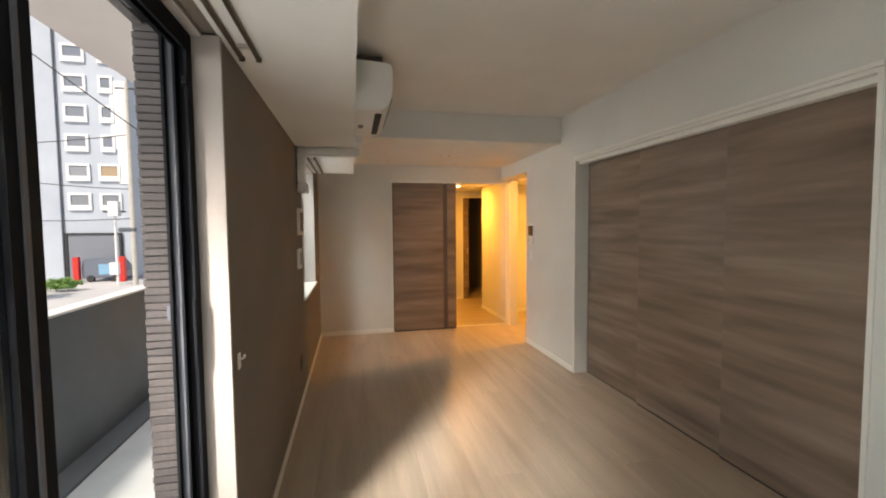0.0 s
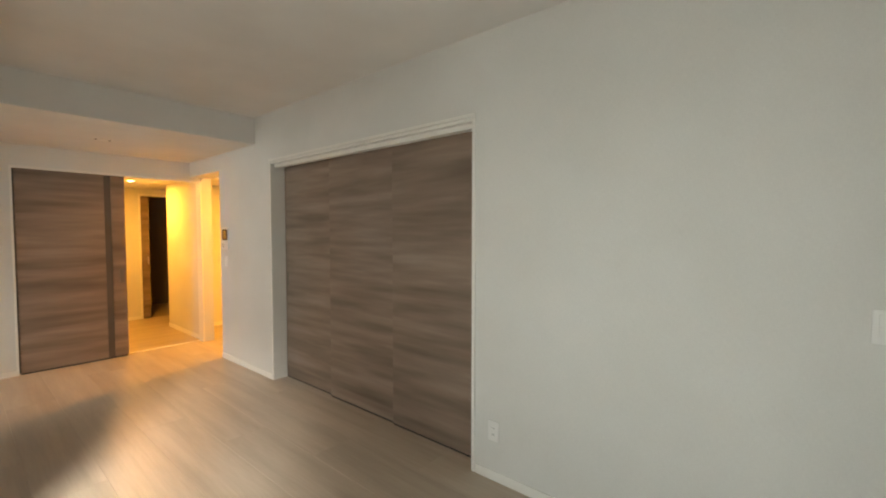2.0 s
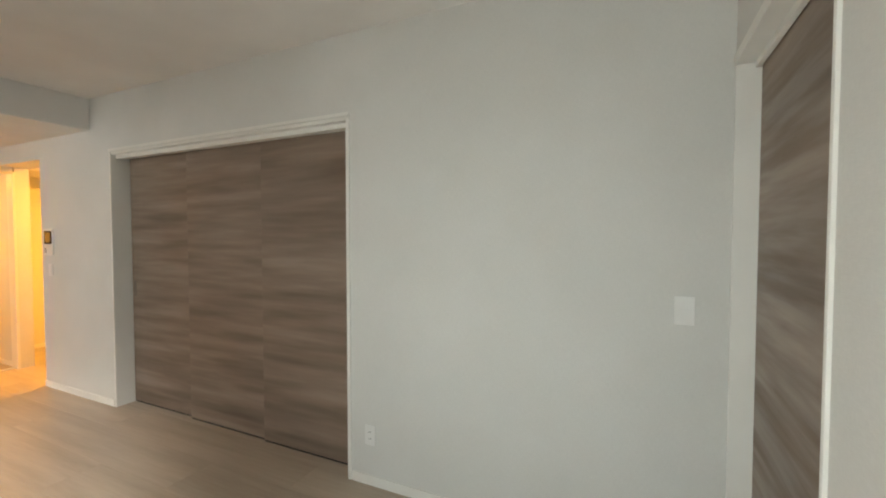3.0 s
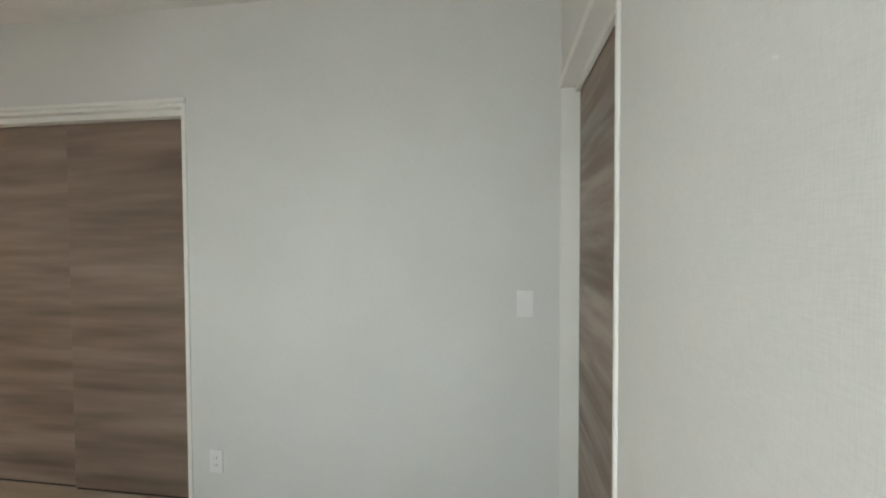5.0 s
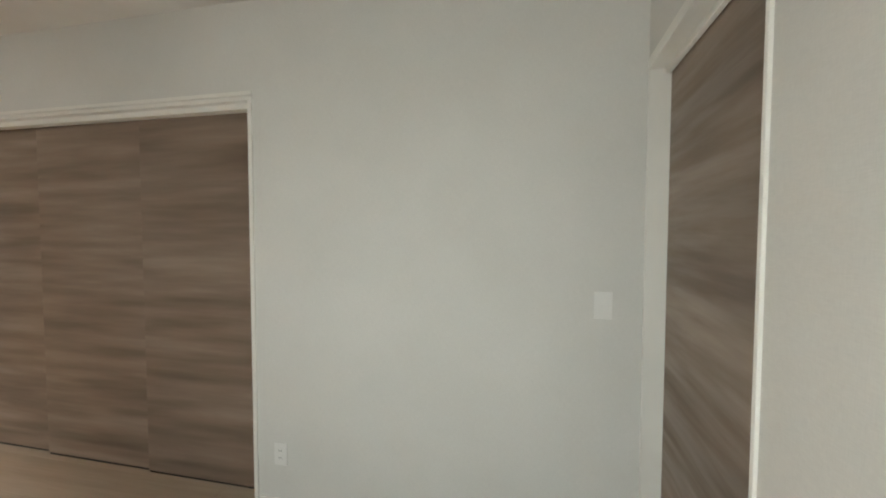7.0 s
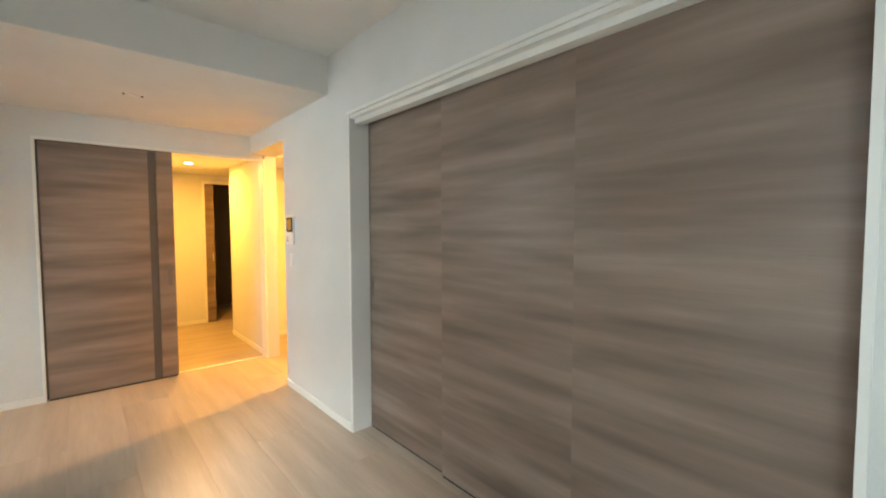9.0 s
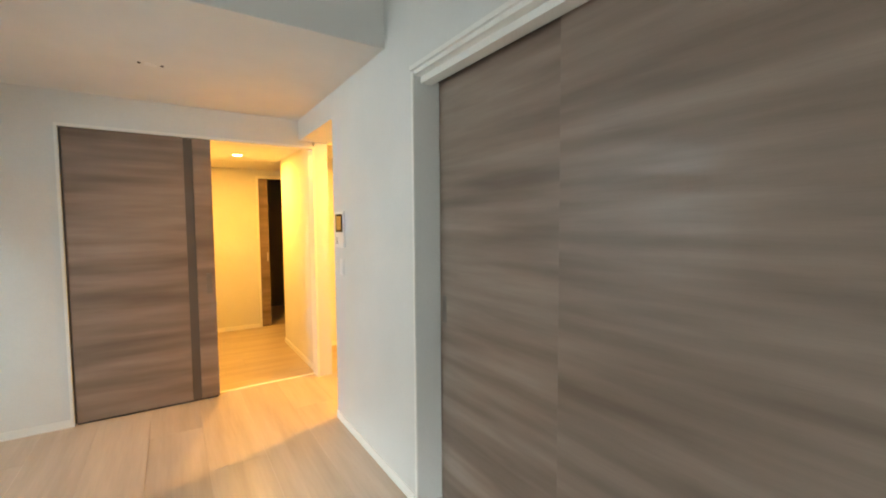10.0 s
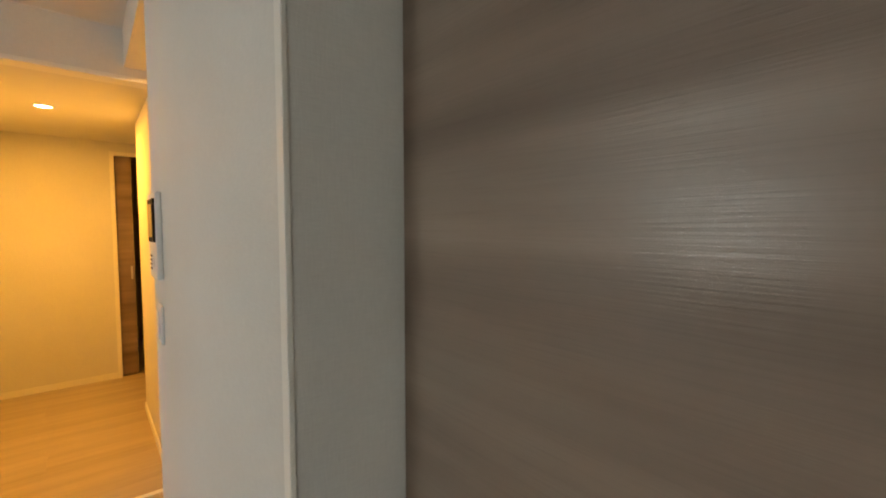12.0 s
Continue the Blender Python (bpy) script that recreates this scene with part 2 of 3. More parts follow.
def tube(points, radius, sides=8):
    bm = bmesh.new()
    rings = []
    for i, p in enumerate(points):
        p = Vector(p)
        d = (Vector(points[min(i + 1, len(points) - 1)]) - Vector(points[max(i - 1, 0)])).normalized()
        side = d.orthogonal().normalized() if abs(d.z) > 0.9 else d.cross(Vector((0, 0, 1))).normalized()
        up = side.cross(d)
        r = radius[i] if isinstance(radius, (list, tuple)) else radius
        rings.append([bm.verts.new(p + r * (math.cos(a) * side + math.sin(a) * up)) for a in [2 * math.pi * k / sides for k in range(sides)]])
    for a, b in zip(rings, rings[1:]):
        for k in range(sides):
            bm.faces.new((a[k], a[(k + 1) % sides], b[(k + 1) % sides], b[k]))
    bm.faces.new(rings[0])
    bm.faces.new(rings[-1])
    return bm


def disc(x, y, z0, z1, r, sides=32, inner=0.0):
    bm = bmesh.new()
    if not inner:
        return tube([(x, y, z0), (x, y, z1)], r, sides)
    rings = []
    for rr, z in ((r, z0), (r, z1), (inner, z1), (inner, z0)):
        rings.append([bm.verts.new((x + rr * math.cos(2 * math.pi * k / sides), y + rr * math.sin(2 * math.pi * k / sides), z)) for k in range(sides)])
    for i in range(4):
        a, b = rings[i], rings[(i + 1) % 4]
        for k in range(sides):
            bm.faces.new((a[k], a[(k + 1) % sides], b[(k + 1) % sides], b[k]))
    return bm


def part(name, bm, mat, parent, label=""):
    ob = finish(bm, name, mat, parent)
    return tagged(ob, label) if label else ob


def thing(name, x, y, z, label, category, group=""):
    """An Empty at the thing's base; its parts are built round that base."""
    ob = new(name)
    ob.location = (x, y, z)
    return tagged(ob, label, category, group)


def hang(thing_ob, *rows):
    """Parts given in world metres, put under a thing that stands elsewhere."""
    for ob in rows:
        ob.matrix_parent_inverse = Matrix.Translation(-thing_ob.location)


def solid(name, rows, mat, label, category, bevel=0.0):
    return tagged(finish(boxes(*rows, bevel=bevel), name, mat), label, category, kind="structure")


# ---- plan ----
XW, XE, YS, YN = 0.05, 2.60, 1.045, 7.31      # room faces
H1, H2, H3 = 2.56, 2.30, 2.14                 # ceilings: living room, beam zone, hall
TOP = 2.75

# ---- structure ----
floor = solid("floor", [(-0.05, 4.7, 0.9, 11.2, -0.12, -0.008)], M_JOINT, "pale oak plank floor with a soft sheen", "floor")
solid("ceiling", [(-0.2, 2.9, 0.8, 5.56, H1, TOP)], M_CEIL, "off-white papered ceiling of the living room", "ceiling")
solid("ceiling_beam", [(-0.2, 2.85, 5.56, 7.43, H2, TOP)], M_CEIL, "lowered off-white ceiling zone with a square step", "ceiling")
solid("ceiling_hall", [(1.6, 3.75, 7.43, 9.8, H3, TOP)], M_CEIL, "low hall ceiling in warm lamp light", "ceiling")
solid("ceiling_kitchen", [(2.85, 4.7, 5.3, 7.43, H2, TOP), (3.75, 4.7, 7.43, 8.3, H2, TOP), (2.75, 4.7, 9.8, 11.2, H2, TOP)], M_CEIL, "plain ceiling of the side passage", "ceiling")

solid("wall_west", [(-0.13, XW, 0.8, 1.25, 0, H1), (-0.13, XW, 1.25, 3.18, 2.13, H1), (-0.13, XW, 3.18, 5.42, 0, H1),
                    (-0.13, XW, 5.42, 6.61, 0, 0.81), (-0.13, XW, 5.42, 6.61, 2.088, H1), (-0.13, XW, 6.61, 7.43, 0, H1)],
      M_ACCENT, "dark taupe woven wallpaper accent wall", "wall")
solid("wall_outer", [(-0.238, -0.13, 0.8, 1.25, -0.2, TOP), (-0.238, -0.13, 1.25, 3.25, 2.18, TOP), (-0.238, -0.13, 3.25, 5.42, -0.2, TOP),
                     (-0.238, -0.13, 5.42, 6.61, -0.2, 0.79), (-0.238, -0.13, 5.42, 6.61, 2.12, TOP), (-0.238, -0.13, 6.61, 11.2, -0.2, TOP)],
      M_MORTAR, "dark grey tiled outer wall of the balcony", "wall")
solid("wall_north", [(XW, 1.015, YN, 7.43, 0, H2), (1.015, 1.77, 7.36, 7.43, 0, H2), (1.015, 1.77, YN, 7.36, 2.085, H2), (1.77, 2.72, YN, 7.43, 2.085, H2),
                     (2.735, 2.85, YN, 8.67, 0, H2)],
      M_WALL, "white woven wallpaper end wall round the hall door", "wall")
solid("wall_east", [(XE, 2.75, YS - 0.25, 2.868, 0, H1), (XE, 2.72, 2.868, 5.262, 2.119, H1), (XE, 2.85, 5.262, 5.56, 0, H1), (XE, 2.85, 5.56, 6.42, 0, H2),
                    (XE, 2.85, 6.42, YN, 2.125, H2)],
      M_WALL, "white woven wallpaper wall with wide closet opening", "wall")
solid("wall_south", [(-0.13, 1.67, 0.90, YS, 0, H1), (1.67, XE, 0.90, YS, 2.085, H1)],
      M_WALL, "white woven wallpaper wall beside a sliding door", "wall")
solid("wall_closet", [(2.75, 3.5, 2.70, 2.80, 0, TOP), (3.4, 3.5, 2.80, 5.30, 0, TOP), (2.85, 3.5, 5.30, 5.42, 0, TOP)], M_WALL, "plain white inside of the closet", "wall")
solid("wall_back_room", [(1.5, 2.75, 0.7, 0.8, 0, TOP)], M_WALL, "plain wall behind the south sliding door", "wall")
solid("wall_kitchen", [(4.6, 4.7, 5.3, 8.3, 0, TOP), (2.85, 4.6, 8.2, 8.3, 0, TOP), (3.5, 4.6, 5.3, 5.42, 0, TOP), (2.85, 3.75, 8.3, 8.67, 0, H3 + 0.3)],
      M_WALL, "white wallpaper walls of the lit side passage", "wall")
for name, rows in (("wall_hall_west", [(1.65, 1.77, 7.43, 9.62, 0, H3 + 0.2)]), ("wall_hall_east", [(3.6, 3.72, 8.67, 9.62, 0, H3 + 0.2)]),
                   ("wall_hall_end", [(1.65, 2.63, 9.62, 9.645, 0, H3 + 0.2), (2.63, 3.5, 9.62, 9.645, 2.03, H3 + 0.2), (3.5, 3.75, 9.62, 9.645, 0, H3 + 0.2)])):
    solid(name, rows, M_WALL, "white wallpaper hall wall lit amber by a downlight", "wall")
# accent colour borrowed here to paint in the room's lack of light
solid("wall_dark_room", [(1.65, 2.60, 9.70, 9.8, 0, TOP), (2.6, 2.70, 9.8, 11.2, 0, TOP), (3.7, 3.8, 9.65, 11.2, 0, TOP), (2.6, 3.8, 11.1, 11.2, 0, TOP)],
      M_ACCENT, "walls of an unlit room beyond the hall, its darkness put into their colour", "wall")
solid("soffit_1", [(XW, 0.515, YS, 5.17, 2.12, H1)], M_CEIL, "boxed-out white soffit above the balcony window", "soffit")
solid("soffit_2", [(XW, 0.515, 5.27, 6.65, 2.09, H2), (XW, 0.515, 5.17, 5.56, H2, H1)], M_CEIL, "boxed-out white soffit above the side window", "soffit")

for row in ([(XW, XW + 0.009, 3.18, YN, 0, 0.055)], [(XW, 1.005, YN - 0.009, YN, 0, 0.055)], [(XE - 0.009, XE, YS, 2.86, 0, 0.055)],
            [(XE - 0.009, XE, 5.285, 6.42, 0, 0.055)], [(XE, 2.85, 6.42, 6.429, 0, 0.055)], [(1.77, 1.779, 7.43, 9.62, 0, 0.055)], [(1.779, 2.61, 9.611, 9.62, 0, 0.055)],
            [(2.726, 2.735, 7.44, 8.67, 0, 0.055)], [(2.86, 4.6, 8.191, 8.2, 0, 0.055)], [(XW, 1.66, YS, YS + 0.009, 0, 0.055)]):
    solid("baseboard", row, M_TRIM, "slim white baseboard along the wall", "baseboard", bevel=0.002)


# ---- balcony window ----
w1 = tagged(new("window_1"), "black aluminium sliding balcony window, half open", "window", kind="structure")
w1.location.x = 0.014
part("window_frame", boxes((-0.13, -0.05, 3.145, 3.176, -0.02, 2.12), (-0.13, -0.121, 3.118, 3.145, 0.02, 2.09), (-0.094, -0.086, 3.118, 3.145, 0.02, 2.09), (-0.059, -0.05, 3.118, 3.145, 0.02, 2.09)), M_BLACK, w1)
part("jamb_channel", boxes((-0.121, -0.094, 3.139, 3.144, 0.02, 2.09)), M_GREYALU, w1, "grey weathered sash channel")
part("head_frame", boxes((-0.13, -0.05, 1.25, 3.145, 2.09, 2.128), (-0.094, -0.086, 1.25, 3.118, 2.06, 2.09), (-0.059, -0.05, 1.25, 3.118, 2.05, 2.09)), M_BLACK, w1)
part("sill_frame", boxes((-0.13, -0.05, 1.25, 3.145, -0.02, 0.015), (-0.094, -0.086, 1.25, 3.118, 0.015, 0.03), (-0.059, -0.05, 1.25, 3.118, 0.015, 0.03)), M_BLACK, w1)
part("far_jamb", boxes((-0.13, -0.05, 1.25, 1.28, 0.015, 2.09)), M_BLACK, w1)
part("lining", boxes((-0.05, 0.042, 3.163, 3.1795, 0, 2.119), (-0.05, -0.014, 1.25, 3.163, 2.112, 2.128), bevel=0.0015), M_LINING, w1, "pale beige window lining board")
part("lock_keeper", boxes((-0.062, -0.046, 3.10, 3.125, 1.93, 1.96), (-0.058, -0.048, 3.105, 3.118, 1.0, 1.22), bevel=0.002), M_BLACK, w1)
part("latch_plate", boxes((-0.148, -0.131, 3.135, 3.15, 1.15, 1.20), bevel=0.002), M_GREYALU, w1, "small dull metal latch plate")


def sash(x, y0, y1):
    s = part("sash", boxes((x - 0.014, x + 0.014, y1 - 0.072, y1, 0.03, 2.07), (x - 0.014, x + 0.014, y0, y0 + 0.05, 0.03, 2.07),
                           (x - 0.014, x + 0.014, y0 + 0.05, y1 - 0.072, 0.03, 0.10), (x - 0.014, x + 0.014, y0 + 0.05, y1 - 0.072, 2.02, 2.07)), M_BLACK, w1)
    g = part("pane", boxes((x - 0.003, x + 0.003, y0 + 0.05, y1 - 0.072, 0.10, 2.02)), M_GLASS, s)
    g.visible_shadow = False
    part("gasket", boxes((x + 0.0145, x + 0.018, y1 - 0.046, y1 - 0.034, 0.03, 2.07)), M_GREYALU, s)


sash(-0.072, 1.48, 2.435)
sash(-0.108, 1.30, 2.375)

# ---- side window ----
w2 = tagged(new("window_2"), "narrow side window with white sill and dark frame", "window", kind="structure")
part("window_frame", boxes((-0.12, -0.08, 5.43, 5.47, 0.84, 2.09), (-0.12, -0.08, 6.56, 6.60, 0.84, 2.09), (-0.12, -0.08, 5.47, 6.56, 0.84, 0.88), (-0.12, -0.08, 5.47, 6.56, 2.05, 2.085), (-0.115, -0.085, 6.0, 6.03, 0.88, 2.05)), M_BLACK, w2)
pane2 = part("pane", boxes((-0.102, -0.098, 5.47, 6.56, 0.88, 2.05)), M_GLASS, w2)
pane2.visible_shadow = False
part("window_sill", boxes((-0.125, 0.075, 5.41, 6.62, 0.812, 0.835), bevel=0.003), M_TRIM, w2, "white window sill board")
part("lining", boxes((-0.08, 0.056, 5.421, 5.435, 0.836, 2.0875), (-0.08, 0.056, 6.595, 6.609, 0.836, 2.0875), (-0.08, 0.056, 5.435, 6.595, 2.074, 2.0875)), M_LINING, w2)


# ---- door and closet casings ----
def casing(name, rows, label):
    return tagged(finish(boxes(*rows, bevel=0.0015), name, M_TRIM), label, "trim", kind="structure")


casing("trim_closet", [(XE - 0.010, 2.66, 2.868, 5.279, 2.0985, 2.119), (XE + 0.002, 2.66, 2.890, 5.262, 2.077, 2.098), (XE + 0.040, 2.700, 2.890, 5.262, 2.046, 2.0765), (XE - 0.010, 2.72, 2.868, 2.8895, 0, 2.092)], "white casing of the closet opening with stepped head")
casing("trim_closet_edge", [(XE - 0.004, XE + 0.003, 5.258, 5.277, 0, 2.09)], "thin white corner strip on the pier edge")
# rail colour paints the shadow gap between closet head and leaf tops
tagged(finish(boxes((2.7005, 2.79, 2.890, 5.26, 2.0665, 2.084)), "track_closet", M_RAIL), "head track of the closet doors, coloured dark for the shadow gap", "trim", kind="structure")
casing("trim_hall_door", [(1.005, 1.024, YN - 0.008, 7.36, 0, 2.0635), (1.005, 2.735, YN - 0.008, 7.40, 2.064, 2.0845), (2.71, 2.734, YN - 0.008, 7.435, 0, 2.0635)], "white casing round the hall doorway")
casing("trim_south_door", [(1.70, 2.575, 0.972, 0.9895, 2.042, 2.0835), (1.669, 1.685, 0.99, YS + 0.008, 0, 2.0635), (1.66, XE - 0.002, 0.99, YS + 0.008, 2.064, 2.105), (XE - 0.02, XE - 0.002, 0.965, YS + 0.004, 0, 2.0635)], "white casing round the south sliding door")
casing("trim_end_door", [(2.608, 2.64, 9.608, 9.619, 0, 2.055), (2.64, 3.5, 9.608, 9.619, 2.02, 2.055)], "white casing of the far hall door")
casing("threshold", [(1.77, 2.71, 7.395, 7.425, -0.004, 0.004)], "pale floor strip under the hall door")

# ---- sliding doors ----
spans = ((2.892, 3.690, 2.703, 0.0145), (3.65, 4.49, 2.718, 0.0215), (4.45, 5.258, 2.740, 0.024))
for y0, y1, x, thick in spans:
    d = thing("closet_door", x, (y0 + y1) / 2, 0, "grey-brown wood-print sliding closet door on a floor track", "sliding door", "closet doors")
    leaf = part("leaf", boxes((x, x + thick, y0, y1, 0.012, 2.066), bevel=0.0015), M_DOOR_Y, d)
    # the strip's near-black colour stands for shade in the gap at the floor
    rows = [leaf, part("bottom_rail", boxes((x + 0.003, x + thick - 0.003, y0 + 0.004, y1 - 0.004, 0.0, 0.0118)), M_DARK, d, "near-black rail strip filling the shaded gap under the leaf")]
    if y1 > 5:
        rows.append(part("handle", boxes((x - 0.002, x + 0.002, 5.205, 5.209, 0.91, 1.04), (x - 0.002, x + 0.002, 5.231, 5.235, 0.91, 1.04), (x - 0.002, x + 0.002, 5.209, 5.231, 0.91, 0.914), (x - 0.002, x + 0.002, 5.209, 5.231, 1.036, 1.04), (x - 0.0008, x + 0.002, 5.209, 5.231, 0.914, 1.036)), M_PULL, d, "recessed brown-grey pull"))
    hang(d, *rows)

d = thing("hall_sliding_door", 1.47, 7.33, 0, "grey-brown wood-print sliding door with dark upright inlay, half open", "sliding door")
hang(d, part("leaf", boxes((1.04, 1.735, 7.312, 7.342, 0.014, 2.062), bevel=0.0015), M_DOOR_X, d),
     part("inlay", boxes((1.735, 1.795, 7.316, 7.338, 0.014, 2.06)), M_INLAY, d, "dark grey upright inlay strip"),
     part("stile", boxes((1.795, 1.92, 7.312, 7.342, 0.014, 2.062), bevel=0.0015), M_DOOR_X, d),
     part("edge_seal", boxes((1.026, 1.04, 7.320, 7.340, 0.014, 2.06)), M_INLAY, d),
     part("handle", boxes((1.858, 1.862, 7.308, 7.3125, 0.855, 1.015), (1.893, 1.897, 7.308, 7.3125, 0.855, 1.015), (1.862, 1.893, 7.308, 7.3125, 0.855, 0.86), (1.862, 1.893, 7.308, 7.3125, 1.01, 1.015), (1.862, 1.893, 7.3105, 7.3125, 0.86, 1.01)), M_PULL, d, "recessed brown-grey pull"),
     # near-black strip paints the shaded gap below this leaf
     part("bottom_rail", boxes((1.04, 1.91, 7.32, 7.334, 0.0, 0.0138)), M_DARK, d))

d = thing("south_sliding_door", 2.1, 0.95, 0, "closed grey-brown wood-print sliding door", "sliding door")
hang(d, part("leaf", boxes((1.60, 2.585, 0.945, 0.968, 0.012, 2.08), bevel=0.0015), M_DOOR_X, d),
     part("bottom_rail", boxes((1.61, 2.57, 0.95, 0.962, 0.0, 0.0118)), M_DARK, d))

d = thing("end_sliding_door", 2.4, 9.67, 0, "wood-print sliding door slid open to a dark room", "sliding door")
hang(d, part("leaf", boxes((1.98, 2.765, 9.655, 9.688, 0.01, 2.06), bevel=0.0015), M_DOOR_X, d),
     part("handle", boxes((2.735, 2.75, 9.650, 9.656, 0.9, 1.02), bevel=0.002), M_STEEL, d),
     part("bottom_rail", boxes((2.0, 2.75, 9.664, 9.68, 0.0, 0.0098)), M_DARK, d))

d = thing("hall_side_door", 1.772, 8.35, 0, "plain white flush door with lever handle in the hall", "door")
hang(d, part("leaf", boxes((1.771, 1.781, 8.02, 8.78, 0.0, 2.0), bevel=0.001), M_TRIM, d),
     part("handle", tube([(1.78, 8.12, 1.0), (1.83, 8.12, 1.0), (1.835, 8.13, 1.0), (1.835, 8.24, 1.0)], 0.009), M_STEEL, d))


# ---- air conditioner and its duct ----
ac = thing("air_conditioner", 0.515, 4.55, 2.2, "white wall-mounted air conditioner below the ceiling", "air conditioner")
prof = [(0.517, 2.475), (0.72, 2.465), (0.742, 2.45), (0.75, 2.41), (0.748, 2.32), (0.737, 2.25), (0.717, 2.208), (0.685, 2.184), (0.64, 2.178), (0.517, 2.178)]
hang(ac, part("body", prism(prof, "y", 4.19, 4.97, 0.006), M_PLASTIC, ac),
     part("louvre", boxes((0.64, 0.683, 4.28, 4.86, 2.172, 2.1785), bevel=0.002), M_DARK, ac, "dark air outlet slot"),
     part("front_seam", prism([(0.738, 2.245), (0.7425, 2.2455), (0.7425, 2.2495), (0.738, 2.249)], "y", 4.2, 4.96), M_INLAY, ac),
     # dark box in place of the shadow between unit and ceiling
     part("mounting_plate", boxes((0.5155, 0.69, 4.24, 4.93, 2.472, 2.515)), M_INLAY, ac, "dark block standing for the shade above the unit"),
     part("label_plate", boxes((0.54, 0.575, 4.60, 4.68, 2.1745, 2.1785)), M_INLAY, ac, "small grey sensor plate"))

duct = thing("pipe_cover", 0.1, 5.22, 1.75, "white plastic pipe cover from the air conditioner", "pipe cover")
hang(duct, part("level_run", boxes((0.13, 0.56, 5.18, 5.255, 2.055, 2.118), bevel=0.006), M_PLASTIC, duct),
     part("riser", boxes((0.516, 0.575, 4.98, 5.25, 2.118, 2.20), bevel=0.006), M_PLASTIC, duct),
     part("elbow", boxes((0.052, 0.13, 5.176, 5.259, 2.03, 2.118), bevel=0.012), M_PLASTIC, duct),
     part("drop", boxes((0.053, 0.115, 5.18, 5.255, 1.83, 2.03), bevel=0.005), M_PLASTIC, duct),
     part("wall_cap", prism([(5.175, 1.83), (5.26, 1.83), (5.29, 1.775), (5.285, 1.75), (5.15, 1.75), (5.145, 1.775)], "x", 0.052, 0.13, 0.006), M_PLASTIC, duct))


def curtain_rail(y0, y1, z, xs):
    r = thing("curtain_rail", xs[0], (y0 + y1) / 2, z, "double dark curtain rail under the soffit", "curtain rail", "curtain rails")
    rows = []
    for x in xs:
        rows.append(part("rail", boxes((x - 0.008, x + 0.008, y0, y1, z - 0.016, z - 0.001), bevel=0.003), M_RAIL, r))
        rows.append(part("end_cap", boxes((x - 0.010, x + 0.010, y1, y1 + 0.012, z - 0.018, z - 0.001), bevel=0.002), M_RAIL, r))
    for y in (y0 + 0.12, y1 - 0.1):
        rows.append(part("bracket", boxes((xs[0] - 0.004, xs[1] + 0.004, y - 0.014, y + 0.014, z - 0.009, z - 0.0005), bevel=0.002), M_STEEL, r, "shiny metal bracket"))
    hang(r, *rows)


curtain_rail(1.2, 3.33, 2.12, (0.085, 0.145))
curtain_rail(5.5, 6.55, 2.09, (0.105, 0.165))


# ---- switches, sockets, intercom ----
def east_plate(name, y0, y1, z0, z1, label, category, kind):
    t = thing(name, XE, (y0 + y1) / 2, z0, label, category)
    rows = [part("plate", boxes((XE - 0.008, XE - 0.0005, y0, y1, z0, z1), bevel=0.002), M_PLASTIC, t)]
    ym, h = (y0 + y1) / 2, z1 - z0
    if kind == "switch":
        for a, b in ((0.14, 0.49), (0.51, 0.86)):
            rows.append(part("rocker", boxes((XE - 0.0115, XE - 0.0082, y0 + 0.017, y1 - 0.017, z0 + a * h, z0 + b * h), bevel=0.001), M_PLASTIC, t))
    else:
        for zc in (0.34, 0.66):
            f = part("socket_face", boxes((XE - 0.010, XE - 0.0082, ym - 0.013, ym + 0.013, z0 + zc * h - 0.014, z0 + zc * h + 0.014), bevel=0.001), M_PLASTIC, t)
            rows.append(f)
            s = part("slot", boxes((XE - 0.0104, XE - 0.0101, ym - 0.007, ym - 0.0045, z0 + zc * h - 0.005, z0 + zc * h + 0.005), (XE - 0.0104, XE - 0.0101, ym + 0.0045, ym + 0.007, z0 + zc * h - 0.005, z0 + zc * h + 0.005)), M_DARK, t)
            rows.append(s)
    hang(t, *rows)


east_plate("light_switch", 1.166, 1.238, 1.058, 1.174, "white two-rocker light switch plate on the wall", "switch", "switch")
east_plate("wall_outlet", 2.699, 2.770, 0.231, 0.347, "white double power outlet plate near the floor", "outlet", "socket")
east_plate("light_switch", 6.226, 6.298, 1.05, 1.16, "white light switch plate below the intercom", "switch", "switch")

ic = thing("intercom", XE, 6.28, 1.235, "white wall intercom with small dark-framed screen", "intercom")
hang(ic, part("body", boxes((XE - 0.015, XE - 0.0005, 6.195, 6.365, 1.236, 1.478), bevel=0.004), M_PLASTIC, ic),
     part("screen_frame", boxes((XE - 0.020, XE - 0.0155, 6.205, 6.33, 1.34, 1.46), bevel=0.001), M_BLACK, ic, "black screen surround"),
     part("screen", boxes((XE - 0.0215, XE - 0.0202, 6.219, 6.316, 1.354, 1.446)), M_SCREEN, ic, "glossy dark screen"),
     part("button", boxes((XE - 0.0175, XE - 0.0152, 6.25, 6.275, 1.27, 1.295), bevel=0.001), M_PLASTIC, ic),
     part("speaker_grille", boxes(*[(XE - 0.0165, XE - 0.0152, 6.30, 6.34, 1.26 + 0.012 * k, 1.265 + 0.012 * k) for k in range(4)]), M_INLAY, ic))


